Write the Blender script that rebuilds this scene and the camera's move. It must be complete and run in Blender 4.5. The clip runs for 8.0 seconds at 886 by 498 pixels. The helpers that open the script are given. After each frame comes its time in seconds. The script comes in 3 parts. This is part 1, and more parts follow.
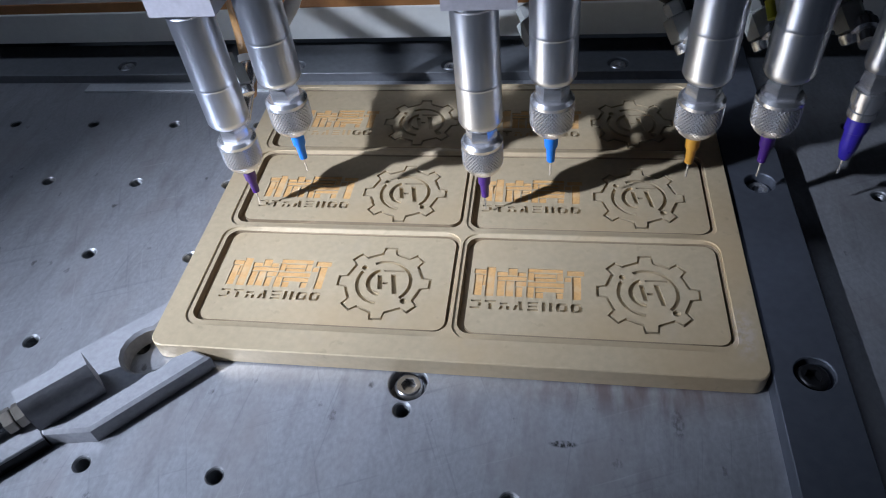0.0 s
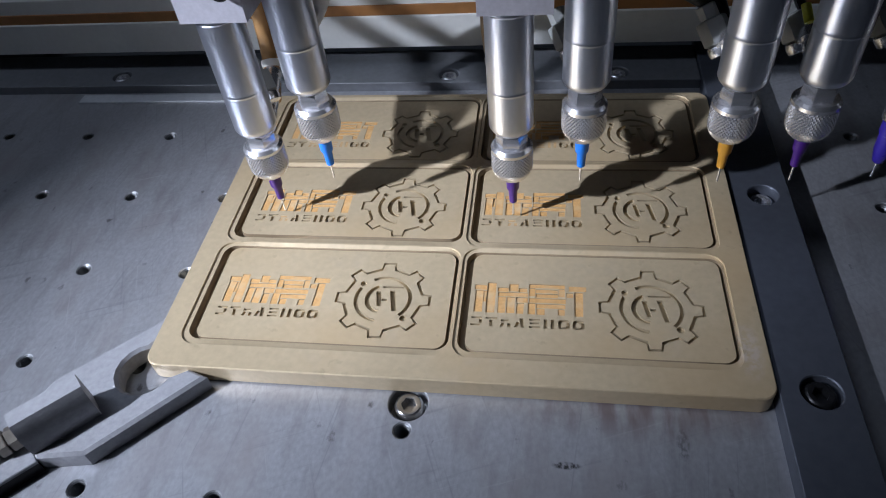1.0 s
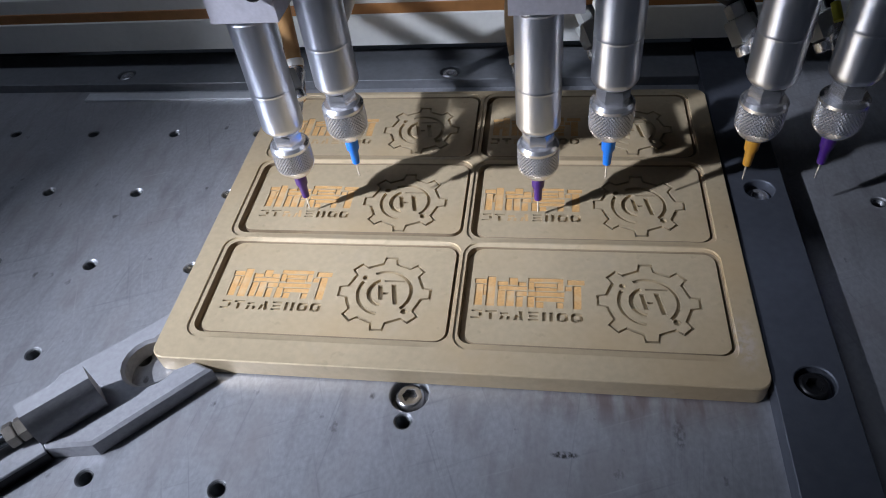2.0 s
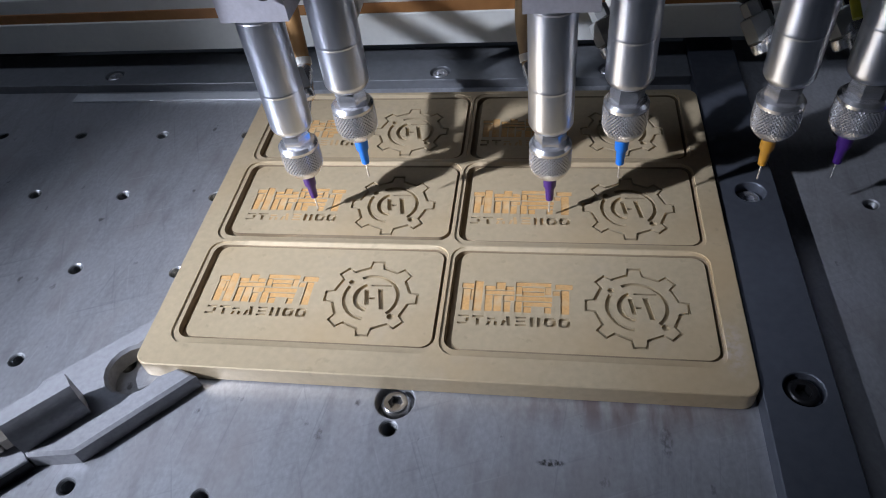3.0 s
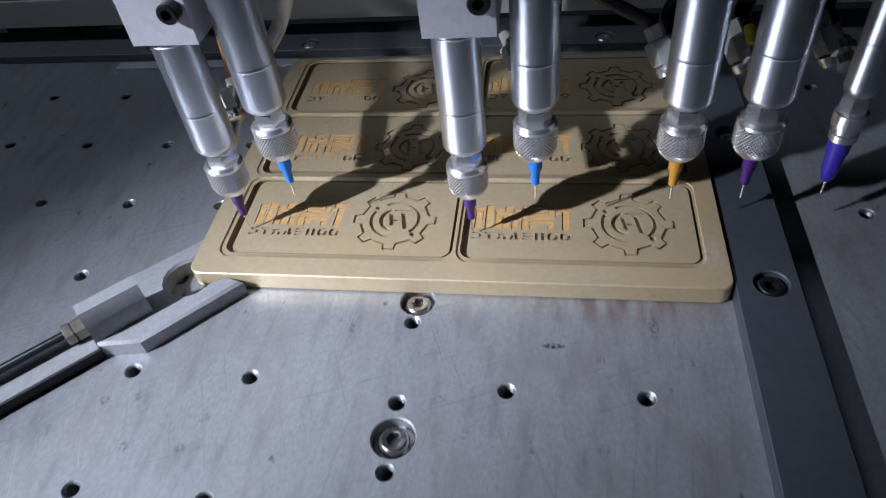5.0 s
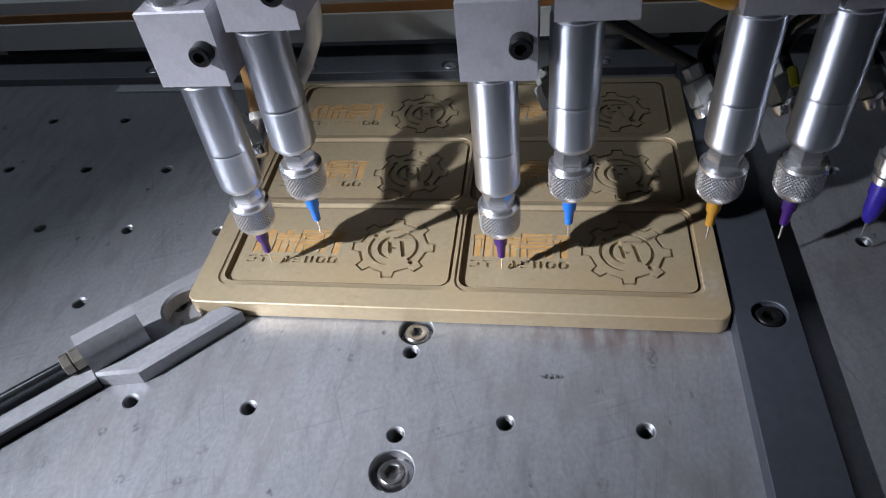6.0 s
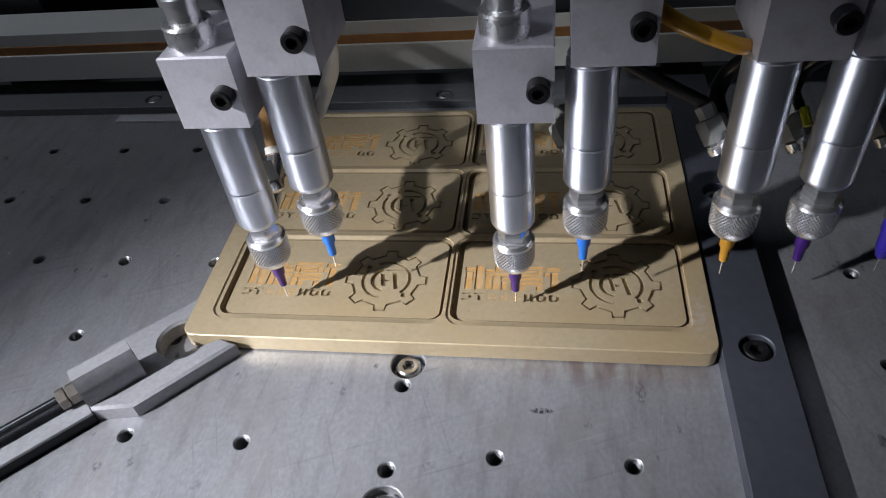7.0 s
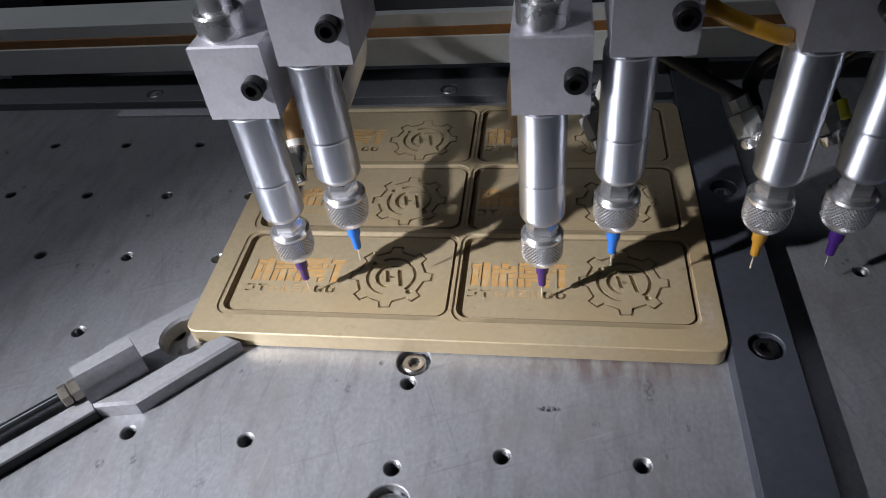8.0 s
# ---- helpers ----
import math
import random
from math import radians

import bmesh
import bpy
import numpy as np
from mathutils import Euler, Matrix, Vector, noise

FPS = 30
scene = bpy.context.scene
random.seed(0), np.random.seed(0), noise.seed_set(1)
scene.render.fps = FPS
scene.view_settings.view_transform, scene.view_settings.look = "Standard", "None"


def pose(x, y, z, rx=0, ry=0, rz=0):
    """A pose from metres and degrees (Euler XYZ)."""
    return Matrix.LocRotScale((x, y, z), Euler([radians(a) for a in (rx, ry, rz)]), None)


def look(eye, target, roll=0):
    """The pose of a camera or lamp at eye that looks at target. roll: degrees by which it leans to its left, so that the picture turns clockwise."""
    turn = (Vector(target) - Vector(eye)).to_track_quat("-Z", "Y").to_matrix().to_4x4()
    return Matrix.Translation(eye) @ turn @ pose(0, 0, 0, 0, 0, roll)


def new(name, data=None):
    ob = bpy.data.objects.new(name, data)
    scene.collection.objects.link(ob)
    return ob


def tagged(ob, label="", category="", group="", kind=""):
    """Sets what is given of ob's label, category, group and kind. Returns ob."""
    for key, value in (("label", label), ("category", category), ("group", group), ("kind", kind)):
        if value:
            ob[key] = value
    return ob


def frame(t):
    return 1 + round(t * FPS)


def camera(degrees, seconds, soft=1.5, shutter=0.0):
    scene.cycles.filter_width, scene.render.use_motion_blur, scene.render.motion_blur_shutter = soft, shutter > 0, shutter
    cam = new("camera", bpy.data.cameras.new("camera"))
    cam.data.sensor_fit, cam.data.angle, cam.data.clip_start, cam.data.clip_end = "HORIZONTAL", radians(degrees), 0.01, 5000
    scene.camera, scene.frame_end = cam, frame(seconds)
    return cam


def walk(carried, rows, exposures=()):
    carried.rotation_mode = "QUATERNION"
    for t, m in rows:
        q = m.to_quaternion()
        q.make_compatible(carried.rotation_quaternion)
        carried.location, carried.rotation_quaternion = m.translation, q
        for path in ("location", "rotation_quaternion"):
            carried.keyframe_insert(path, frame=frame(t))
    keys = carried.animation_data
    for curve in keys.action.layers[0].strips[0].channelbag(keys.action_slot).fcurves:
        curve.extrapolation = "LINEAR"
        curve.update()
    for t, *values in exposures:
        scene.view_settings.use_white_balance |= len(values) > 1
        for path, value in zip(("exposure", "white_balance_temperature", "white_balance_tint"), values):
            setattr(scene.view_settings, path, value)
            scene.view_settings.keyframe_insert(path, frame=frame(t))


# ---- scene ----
K = 0.001  # the plan below is in millimetres

# ---- camera ----
cam = camera(65.54, 8.0, soft=1.0, shutter=0.3)
PATH = [
    (0, (0.03688, -0.20585, 0.21406), (-0.00970, -0.00141, -0.00049), -7.41),
    (0.5, (0.03395, -0.20322, 0.21420), (-0.01123, 0.00120, -0.00067), -7.36),
    (1, (0.03548, -0.19904, 0.21520), (-0.01033, 0.00593, 0.00098), -7.59),
    (1.5, (0.03590, -0.20322, 0.21616), (-0.01062, 0.00097, 0.00136), -7.76),
    (1.7, (0.03608, -0.20383, 0.21714), (-0.01100, 0.00057, 0.00266), -7.91),
    (3, (0.04167, -0.19803, 0.21683), (-0.00518, 0.00498, 0.00098), -8.10),
    (3.5, (0.04036, -0.19899, 0.21588), (-0.00651, 0.00382, -0.00016), -8.14),
    (4, (0.03584, -0.20001, 0.21633), (-0.01000, 0.00320, 0.00044), -7.67),
    (4.2, (0.03525, -0.20215, 0.21448), (-0.01094, 0.00239, -0.00006), -7.53),
    (4.55, (0.03525, -0.20215, 0.21448), (-0.01094, 0.00239, -0.00006), -7.53),
    (5.1, (0.04200, -0.25748, 0.21791), (-0.00495, -0.04969, 0.00668), -7.77),
    (5.3, (0.04200, -0.25748, 0.21791), (-0.00495, -0.04969, 0.00668), -7.77),
    (5.5, (0.04195, -0.25347, 0.21976), (-0.00502, -0.04624, 0.00799), -7.93),
    (6, (0.04121, -0.24781, 0.22330), (-0.00499, -0.03687, 0.01504), -7.52),
    (6.5, (0.04610, -0.24553, 0.22725), (-0.00076, -0.03240, 0.02139), -7.70),
    (7, (0.04663, -0.24404, 0.23167), (-0.00097, -0.02905, 0.02792), -7.79),
    (7.5, (0.04600, -0.24005, 0.23030), (-0.00079, -0.02656, 0.02479), -7.75),
    (8, (0.04342, -0.24246, 0.22974), (-0.00397, -0.02837, 0.02500), -7.62),
]
# the camera travels one pocket row to the front with the bridge
EXPOSURES = [(0, 0.04, 5700, 14.5), (1.5, -0.06, 5980, 16.5), (4, -0.06, 5980, 16.5), (5.5, 0.06, 6180, 14.5), (6, 0.05, 6360, 14.5), (6.5, 0.05, 6560, 14.5), (7, 0.05, 6700, 14.5), (8, 0.04, 6700, 14.5)]
walk(cam, [(t, look(e, g, r)) for t, e, g, r in PATH], EXPOSURES)

# ---- light ----
world = bpy.data.worlds.new("room_air")
scene.world = world
world.use_nodes = True
world.node_tree.nodes["Background"].inputs[0].default_value = (0.55, 0.68, 0.9, 1)
world.node_tree.nodes["Background"].inputs[1].default_value = 0.02
LAMP_EYE, LAMP_AIM, LAMP_GLOW = (-560, -340, 450), (-28, 3, 0), 10400.0

# soft overhead fill, added to lift the dark parts; no fixture is known there
data = bpy.data.lights.new("fill_light", "AREA")
data.shape, data.size, data.size_y, data.energy, data.color = "RECTANGLE", 1.2, 0.3, 6.2, (0.78, 0.88, 1.0)
fill_light = new("fill_light", data)
fill_light.matrix_world = look((-1.1, 0.0, 1.72), (-1.1, 0.0, 0.0))
tagged(fill_light, "cool white fill lamp added overhead", "lamp")


# ---- materials ----
# tool marks on the table: place in metres and inverse size
SCUFFS = [(0.043, -0.0905, 190, 650, 1.1), (0.081, -0.080, 420, 160, 0.6)] + [
    (-0.129, -0.1262, 420, 420, 0.6), (-0.1161, -0.1233, 500, 420, 0.6), (-0.0855, -0.1307, 330, 400, 0.3), (-0.1124, -0.1446, 450, 450, 0.5), (-0.1464, -0.1404, 400, 330, 0.35),
    (-0.0903, -0.1446, 420, 330, 0.5), (0.0121, -0.1307, 600, 400, 0.35), (0.0603, -0.0963, 500, 400, 0.4), (0.0605, -0.1338, 400, 300, 0.3), (0.0018, -0.1173, 330, 400, 0.3),
]


def material(name, colour, rough=0.5, metal=0.0, scale=300.0, vary=0.15, bump=0.1, stain=0.2, stretch=(1, 1, 1), stain_scale=25.0, stain_colour=None, rough_vary=0.15, coat=0.0, scratch=0.0, speck=0.0):
    m = bpy.data.materials.new(name)
    m.use_nodes = True
    nt = m.node_tree
    b = nt.nodes["Principled BSDF"]
    b.inputs["Metallic"].default_value = metal
    b.inputs["Coat Weight"].default_value = coat
    tc = nt.nodes.new("ShaderNodeTexCoord")
    mp = nt.nodes.new("ShaderNodeMapping")
    mp.inputs["Scale"].default_value = stretch
    nt.links.new(tc.outputs["Object"], mp.inputs[0])

    def noisy(s, detail):
        n = nt.nodes.new("ShaderNodeTexNoise")
        n.inputs["Scale"].default_value, n.inputs["Detail"].default_value = s, detail
        nt.links.new(mp.outputs[0], n.inputs["Vector"])
        return n

    def ranged(out, lo, hi, a=0.3, z=0.7):
        r = nt.nodes.new("ShaderNodeMapRange")
        r.inputs[1].default_value, r.inputs[2].default_value, r.inputs[3].default_value, r.inputs[4].default_value = a, z, lo, hi
        nt.links.new(out, r.inputs[0])
        return r.outputs[0]

    def mixed(kind, fac, a, c):
        x = nt.nodes.new("ShaderNodeMix")
        x.data_type, x.blend_type = "RGBA", kind
        for v, s in ((fac, x.inputs[0]), (a, x.inputs[6]), (c, x.inputs[7])):
            if isinstance(v, (float, int, tuple)):
                s.default_value = v
            else:
                nt.links.new(v, s)
        return x.outputs[2]

    fine, broad = noisy(scale, 4), noisy(stain_scale, 6)
    dark = tuple(c * (1 - vary) for c in colour) + (1,)
    col = mixed("MIX", ranged(fine.outputs[0], 0, 1), dark, tuple(colour) + (1,))
    sc = stain_colour or tuple(c * 0.55 for c in colour)
    col = mixed("MIX", ranged(broad.outputs[0], 0, stain, 0.48, 0.72), col, tuple(sc) + (1,))
    if speck:
        # small dark specks and a few pale rubbed patches
        col = mixed("MIX", ranged(noisy(170, 5).outputs[0], 0, speck, 0.66, 0.73), col, tuple(c * 0.4 for c in colour) + (1,))
        col = mixed("MIX", ranged(noisy(48, 6).outputs[0], 0, speck * 0.5, 0.62, 0.74), col, tuple(c * 0.4 + 0.3 for c in colour) + (1,))
        # the worn spot by the mould's front corner
        pm = nt.nodes.new("ShaderNodeMapping")
        pm.inputs["Location"].default_value, pm.inputs["Scale"].default_value = (-0.1055 * 190, 0.047 * 75, 0), (190, 75, 1)
        nt.links.new(tc.outputs["Object"], pm.inputs[0])
        ball = nt.nodes.new("ShaderNodeTexGradient")
        ball.gradient_type = "SPHERICAL"
        nt.links.new(pm.outputs[0], ball.inputs[0])
        worn = mixed("MULTIPLY", 1.0, ranged(ball.outputs[1], 0, 0.5, 0.0, 0.6), ranged(noisy(330, 4).outputs[0], 0, 1, 0.38, 0.6))
        col = mixed("MIX", worn, col, (0.66, 0.58, 0.52, 1))
    if scratch:
        # long faint scratches in two directions
        for turn, grow in ((0.12, 1.0), (-0.4, 0.8), (1.2, 0.6)):
            rot = nt.nodes.new("ShaderNodeMapping")
            rot.inputs["Rotation"].default_value = (0, 0, turn)
            nt.links.new(tc.outputs["Object"], rot.inputs[0])
            sm = nt.nodes.new("ShaderNodeMapping")
            sm.inputs["Scale"].default_value = (260 * grow, 6, 1)
            nt.links.new(rot.outputs[0], sm.inputs[0])
            n = nt.nodes.new("ShaderNodeTexNoise")
            n.inputs["Scale"].default_value, n.inputs["Detail"].default_value = 3.0, 3
            nt.links.new(sm.outputs[0], n.inputs["Vector"])
            col = mixed("MIX", ranged(n.outputs[0], 0, scratch, 0.62, 0.8), col, tuple(c * 0.5 for c in colour) + (1,))
            col = mixed("MIX", ranged(n.outputs[0], scratch * 0.6, 0, 0.2, 0.34), col, tuple(min(1, c * 1.5) for c in colour) + (1,))
        # smears rubbed towards the front
        sm = nt.nodes.new("ShaderNodeMapping")
        sm.inputs["Rotation"].default_value, sm.inputs["Scale"].default_value = (0, 0, 0.12), (150, 34, 1)
        nt.links.new(tc.outputs["Object"], sm.inputs[0])
        wipe = nt.nodes.new("ShaderNodeTexNoise")
        wipe.inputs["Scale"].default_value, wipe.inputs["Detail"].default_value = 1.0, 5
        nt.links.new(sm.outputs[0], wipe.inputs["Vector"])
        col = mixed("MIX", ranged(wipe.outputs[0], 0, 0.45, 0.5, 0.72), col, (0.23, 0.22, 0.225, 1))
        spots = noisy(120, 5)
        col = mixed("MIX", ranged(spots.outputs[0], 0, 0.7, 0.68, 0.74), col, (0.06, 0.055, 0.05, 1))
        # dark scuffs left by tools
        for px, py, sx, sy, much in SCUFFS:
            pm = nt.nodes.new("ShaderNodeMapping")
            pm.inputs["Location"].default_value = (-px * sx, -py * sy, 0)
            pm.inputs["Scale"].default_value = (sx, sy, 1)
            nt.links.new(tc.outputs["Object"], pm.inputs[0])
            ball = nt.nodes.new("ShaderNodeTexGradient")
            ball.gradient_type = "SPHERICAL"
            nt.links.new(pm.outputs[0], ball.inputs[0])
            smear = mixed("MULTIPLY", 1.0, ranged(ball.outputs[1], 0, 1, 0.0, 0.35), ranged(noisy(700, 4).outputs[0], 0, 0.9 * much, 0.42, 0.6))
            col = mixed("MIX", smear, col, (0.05, 0.05, 0.05, 1))
        # brown rub marks in front of the mould
        pm = nt.nodes.new("ShaderNodeMapping")
        pm.inputs["Location"].default_value = (-0.070 * 20, 0.068 * 75, 0)
        pm.inputs["Scale"].default_value = (20, 75, 1)
        nt.links.new(tc.outputs["Object"], pm.inputs[0])
        ball = nt.nodes.new("ShaderNodeTexGradient")
        ball.gradient_type = "SPHERICAL"
        nt.links.new(pm.outputs[0], ball.inputs[0])
        rub = mixed("MULTIPLY", 1.0, ranged(ball.outputs[1], 0, 0.8, 0.0, 0.7), ranged(wipe.outputs[0], 0, 1, 0.40, 0.60))
        col = mixed("MIX", rub, col, (0.21, 0.165, 0.165, 1))
    nt.links.new(col, b.inputs["Base Color"])
    nt.links.new(ranged(broad.outputs[0], rough - rough_vary / 2, rough + rough_vary / 2), b.inputs["Roughness"])
    bp = nt.nodes.new("ShaderNodeBump")
    bp.inputs["Strength"].default_value, bp.inputs["Distance"].default_value = bump, 0.0003
    nt.links.new(fine.outputs[0], bp.inputs["Height"])
    nt.links.new(bp.outputs[0], b.inputs["Normal"])
    return m


STEEL_BED = material("ground_steel", (0.44, 0.45, 0.475), 0.42, 0.6, 620, 0.19, 0.08, 0.75, (1, 0.65, 1), 40, (0.30, 0.285, 0.285), scratch=0.5)
REAR_STEEL = material("grey_steel", (0.21, 0.22, 0.235), 0.5, 0.5, 300, 0.15, 0.08, 0.35, (1, 1, 1), 20)
STOP_STEEL = material("blued_steel", (0.118, 0.13, 0.158), 0.5, 0.6, 300, 0.15, 0.08, 0.3, (1, 1, 1), 20)
BRASS = material("brass", (0.56, 0.452, 0.288), 0.46, 0.35, 350, 0.12, 0.07, 0.75, (1, 1, 1), 15, (0.50, 0.365, 0.20), rough_vary=0.2, speck=0.22)
BRASS_CUT = material("engraved_brass", (0.47, 0.38, 0.24), 0.5, 0.35, 350, 0.15, 0.1, 0.3)
# brass for the pocket grooves, with their shade put into the colour
BRASS_SHADED = material("shaded_brass", (0.30, 0.225, 0.135), 0.6, 0.3, 350, 0.15, 0.1, 0.3)
TURNED = material("turned_metal", (0.74, 0.77, 0.83), 0.31, 0.97, 500, 0.05, 0.012, 0.15, (1, 1, 0.3), 60, rough_vary=0.05)
THREAD = material("cut_thread", (0.20, 0.21, 0.22), 0.45, 0.8, 400, 0.2, 0.05, 0.3)
ROD_STEEL = material("dark_rod", (0.16, 0.17, 0.18), 0.25, 0.9, 400, 0.2, 0.05, 0.3)
NUT_STEEL = material("brown_steel", (0.32, 0.29, 0.25), 0.4, 0.8, 400, 0.2, 0.05, 0.3)
MILLED = material("milled_aluminium", (0.36, 0.365, 0.385), 0.6, 0.35, 500, 0.2, 0.2, 0.4, (1, 1, 1), 40)
ANODISED = material("anodised_aluminium", (0.62, 0.61, 0.665), 0.5, 0.5, 700, 0.1, 0.12, 0.35, (1, 1, 1), 120)
CHROME = material("nickel_plate", (0.86, 0.86, 0.88), 0.26, 0.9, 400, 0.05, 0.03, 0.1)
BRIGHT_STEEL = material("bright_steel", (0.62, 0.64, 0.66), 0.5, 0.4, 400, 0.12, 0.08, 0.3)
SCREW_STEEL = material("screw_steel", (0.56, 0.545, 0.53), 0.22, 0.95, 500, 0.15, 0.05, 0.4)
BLACK = material("black_oxide", (0.02, 0.02, 0.022), 0.35, 0.5, 500, 0.2, 0.05, 0.2)
RESIN = material("orange_resin", (0.60, 0.345, 0.125), 0.6, 0.0, 800, 0.2, 0.2, 0.9, (1, 1, 1), 190, (0.54, 0.385, 0.21))
PALE_RESIN = material("pale_resin", (0.55, 0.36, 0.17), 0.4, 0.0, 400, 0.15, 0.15, 0.3, (1, 1, 1), 90)
PURPLE = material("purple_plastic", (0.06, 0.013, 0.19), 0.35, 0, 300, 0.1, 0.02, 0.1)
BLUE = material("blue_plastic", (0.008, 0.21, 0.82), 0.4, 0, 300, 0.1, 0.02, 0.1)
AMBER = material("amber_plastic", (0.62, 0.30, 0.03), 0.35, 0, 300, 0.1, 0.02, 0.1)
VIOLET = material("violet_plastic", (0.05, 0.03, 0.42), 0.3, 0, 300, 0.1, 0.02, 0.1)
GREY_PLASTIC = material("grey_plastic", (0.29, 0.30, 0.29), 0.42, 0, 300, 0.1, 0.03, 0.2)
LIME = material("lime_plastic", (0.62, 0.60, 0.03), 0.4, 0, 300, 0.1, 0.02, 0.1)
YELLOW = material("yellow_tube", (0.60, 0.30, 0.02), 0.4, 0, 300, 0.1, 0.02, 0.1)
WHITE = material("white_plastic", (0.78, 0.76, 0.70), 0.45, 0, 300, 0.06, 0.03, 0.1)
PAINT = material("cream_paint", (0.70, 0.71, 0.68), 0.5, 0, 300, 0.06, 0.05, 0.2)
COPPER = material("copper_strip", (0.42, 0.20, 0.07), 0.4, 0.3, 200, 0.2, 0.05, 0.4)
DARK = material("dark_enamel", (0.05, 0.055, 0.06), 0.6, 0, 200, 0.2, 0.1, 0.3)


# ---- mesh helpers ----
def part(name, bm, mat, parent=None, label="", sharp=35):
    bmesh.ops.recalc_face_normals(bm, faces=bm.faces)
    for v in bm.verts:
        v.co *= K
    for fc in bm.faces:
        fc.smooth = True
    for e in bm.edges:
        if len(e.link_faces) != 2 or e.calc_face_angle(0) > radians(sharp):
            e.smooth = False
    me = bpy.data.meshes.new(name)
    bm.to_mesh(me)
    bm.free()
    for one in mat if isinstance(mat, (list, tuple)) else (mat,):
        me.materials.append(one)
    ob = new(name, me)
    ob.parent = parent
    return tagged(ob, label)


def thing(name, m, label, category, group="", kind=""):
    ob = new(name)
    ob.empty_display_size = 0.01
    ob.matrix_world = m
    return tagged(ob, label, category, group, kind)


def at_mm(x, y, z, rx=0, ry=0, rz=0):
    return pose(x * K, y * K, z * K, rx, ry, rz)


def circle(cx, cy, r, n=24, start=0.0):
    return [(cx + r * math.cos(start + 2 * math.pi * i / n), cy + r * math.sin(start + 2 * math.pi * i / n)) for i in range(n)]


def rounded(x0, y0, x1, y1, r, n=6):
    pts = []
    for cx, cy, a in ((x1 - r, y1 - r, 0), (x0 + r, y1 - r, 90), (x0 + r, y0 + r, 180), (x1 - r, y0 + r, 270)):
        pts += [(cx + r * math.cos(radians(a + 90 * i / n)), cy + r * math.sin(radians(a + 90 * i / n))) for i in range(n + 1)]
    return pts


def frame_loop(x0, y0, x1, y1, r, m=9):
    """A rounded outline whose straight sides are cut into short lengths."""
    pts = rounded(x0, y0, x1, y1, r)
    out = []
    for i, p in enumerate(pts):
        out.append(p)
        if i % 7 == 6:
            q = pts[(i + 1) % len(pts)]
            out += [(p[0] + (q[0] - p[0]) * k / m, p[1] + (q[1] - p[1]) * k / m) for k in range(1, m)]
    return out


def groove_z(pts, half, shallow, deep, long_left):
    """Heights of a groove's floor: deep beside the pocket, running out along its ends."""
    zs = []
    for x, y in pts:
        s = min(1.0, max(0.0, (abs(x) - half + 9) / 6))
        if long_left and y < 0 and x < 0:
            s = max(s, min(1.0, max(0.0, (-x - half * 0.3) / (half * 0.3))))
        zs.append(shallow + (deep - shallow) * s)
    return zs


def ring(bm, pts, z):
    if isinstance(z, list):
        return [bm.verts.new((x, y, h)) for (x, y), h in zip(pts, z)]
    return [bm.verts.new((x, y, z)) for x, y in pts]


def region(bm, loops, index=0):
    """Fills the area between the first loop and the holes that the others are."""
    edges = []
    for lp in loops:
        for a, b in zip(lp, lp[1:] + lp[:1]):
            edges.append(bm.edges.get((a, b)) or bm.edges.new((a, b)))
    made = bmesh.ops.triangle_fill(bm, use_beauty=True, use_dissolve=False, edges=edges, normal=(0, 0, 1))
    for g in made["geom"]:
        if isinstance(g, bmesh.types.BMFace):
            g.material_index = index


def skirt(bm, a, b, index=0):
    for i in range(len(a)):
        j = (i + 1) % len(a)
        bm.faces.new((a[i], a[j], b[j], b[i])).material_index = index


def prism(bm, pts, z0, z1, edge=0.0, index=0):
    """An upright slab with an optional chamfer round its top."""
    low = ring(bm, pts, z0)
    if edge:
        cx, cy = sum(p[0] for p in pts) / len(pts), sum(p[1] for p in pts) / len(pts)
        mid = ring(bm, pts, z1 - edge)
        inner = []
        for i, (x, y) in enumerate(pts):
            (ax, ay), (bx, by) = pts[i - 1], pts[(i + 1) % len(pts)]
            n1, n2 = Vector((y - ay, ax - x)), Vector((by - y, x - bx))
            n1, n2 = n1.normalized(), n2.normalized()
            n = (n1 + n2) / max(0.3, 1 + n1.dot(n2))
            area = sum(p[0] * q[1] - q[0] * p[1] for p, q in zip(pts, pts[1:] + pts[:1]))
            n = -n if area > 0 else n
            inner.append((x + n.x * edge, y + n.y * edge))
        top = ring(bm, inner, z1)
        skirt(bm, low, mid, index)
        skirt(bm, mid, top, index)
    else:
        top = ring(bm, pts, z1)
        skirt(bm, low, top, index)
    region(bm, [top], index)
    region(bm, [low], index)


def box(bm, x0, y0, z0, x1, y1, z1, edge=0.0):
    prism(bm, [(x0, y0), (x1, y0), (x1, y1), (x0, y1)], z0, z1, edge)


def lathe(bm, profile, n=32, centre=(0, 0), caps=True):
    rings = [ring(bm, circle(*centre, max(r, 0.01), n), z) for r, z in profile]
    for a, b in zip(rings, rings[1:]):
        skirt(bm, a, b)
    if caps:
        bm.faces.new(rings[0])
        bm.faces.new(rings[-1])


def tube(name, pts, r, mat, parent=None, label=""):
    cu = bpy.data.curves.new(name, "CURVE")
    cu.dimensions, cu.bevel_depth, cu.bevel_resolution, cu.resolution_u, cu.use_fill_caps = "3D", r * K, 5, 10, True
    sp = cu.splines.new("BEZIER")
    sp.bezier_points.add(len(pts) - 1)
    for p, co in zip(sp.bezier_points, pts):
        p.co = [c * K for c in co]
        p.handle_left_type = p.handle_right_type = "AUTO"
    cu.materials.append(mat)
    ob = new(name, cu)
    ob.parent = parent
    return tagged(ob, label)


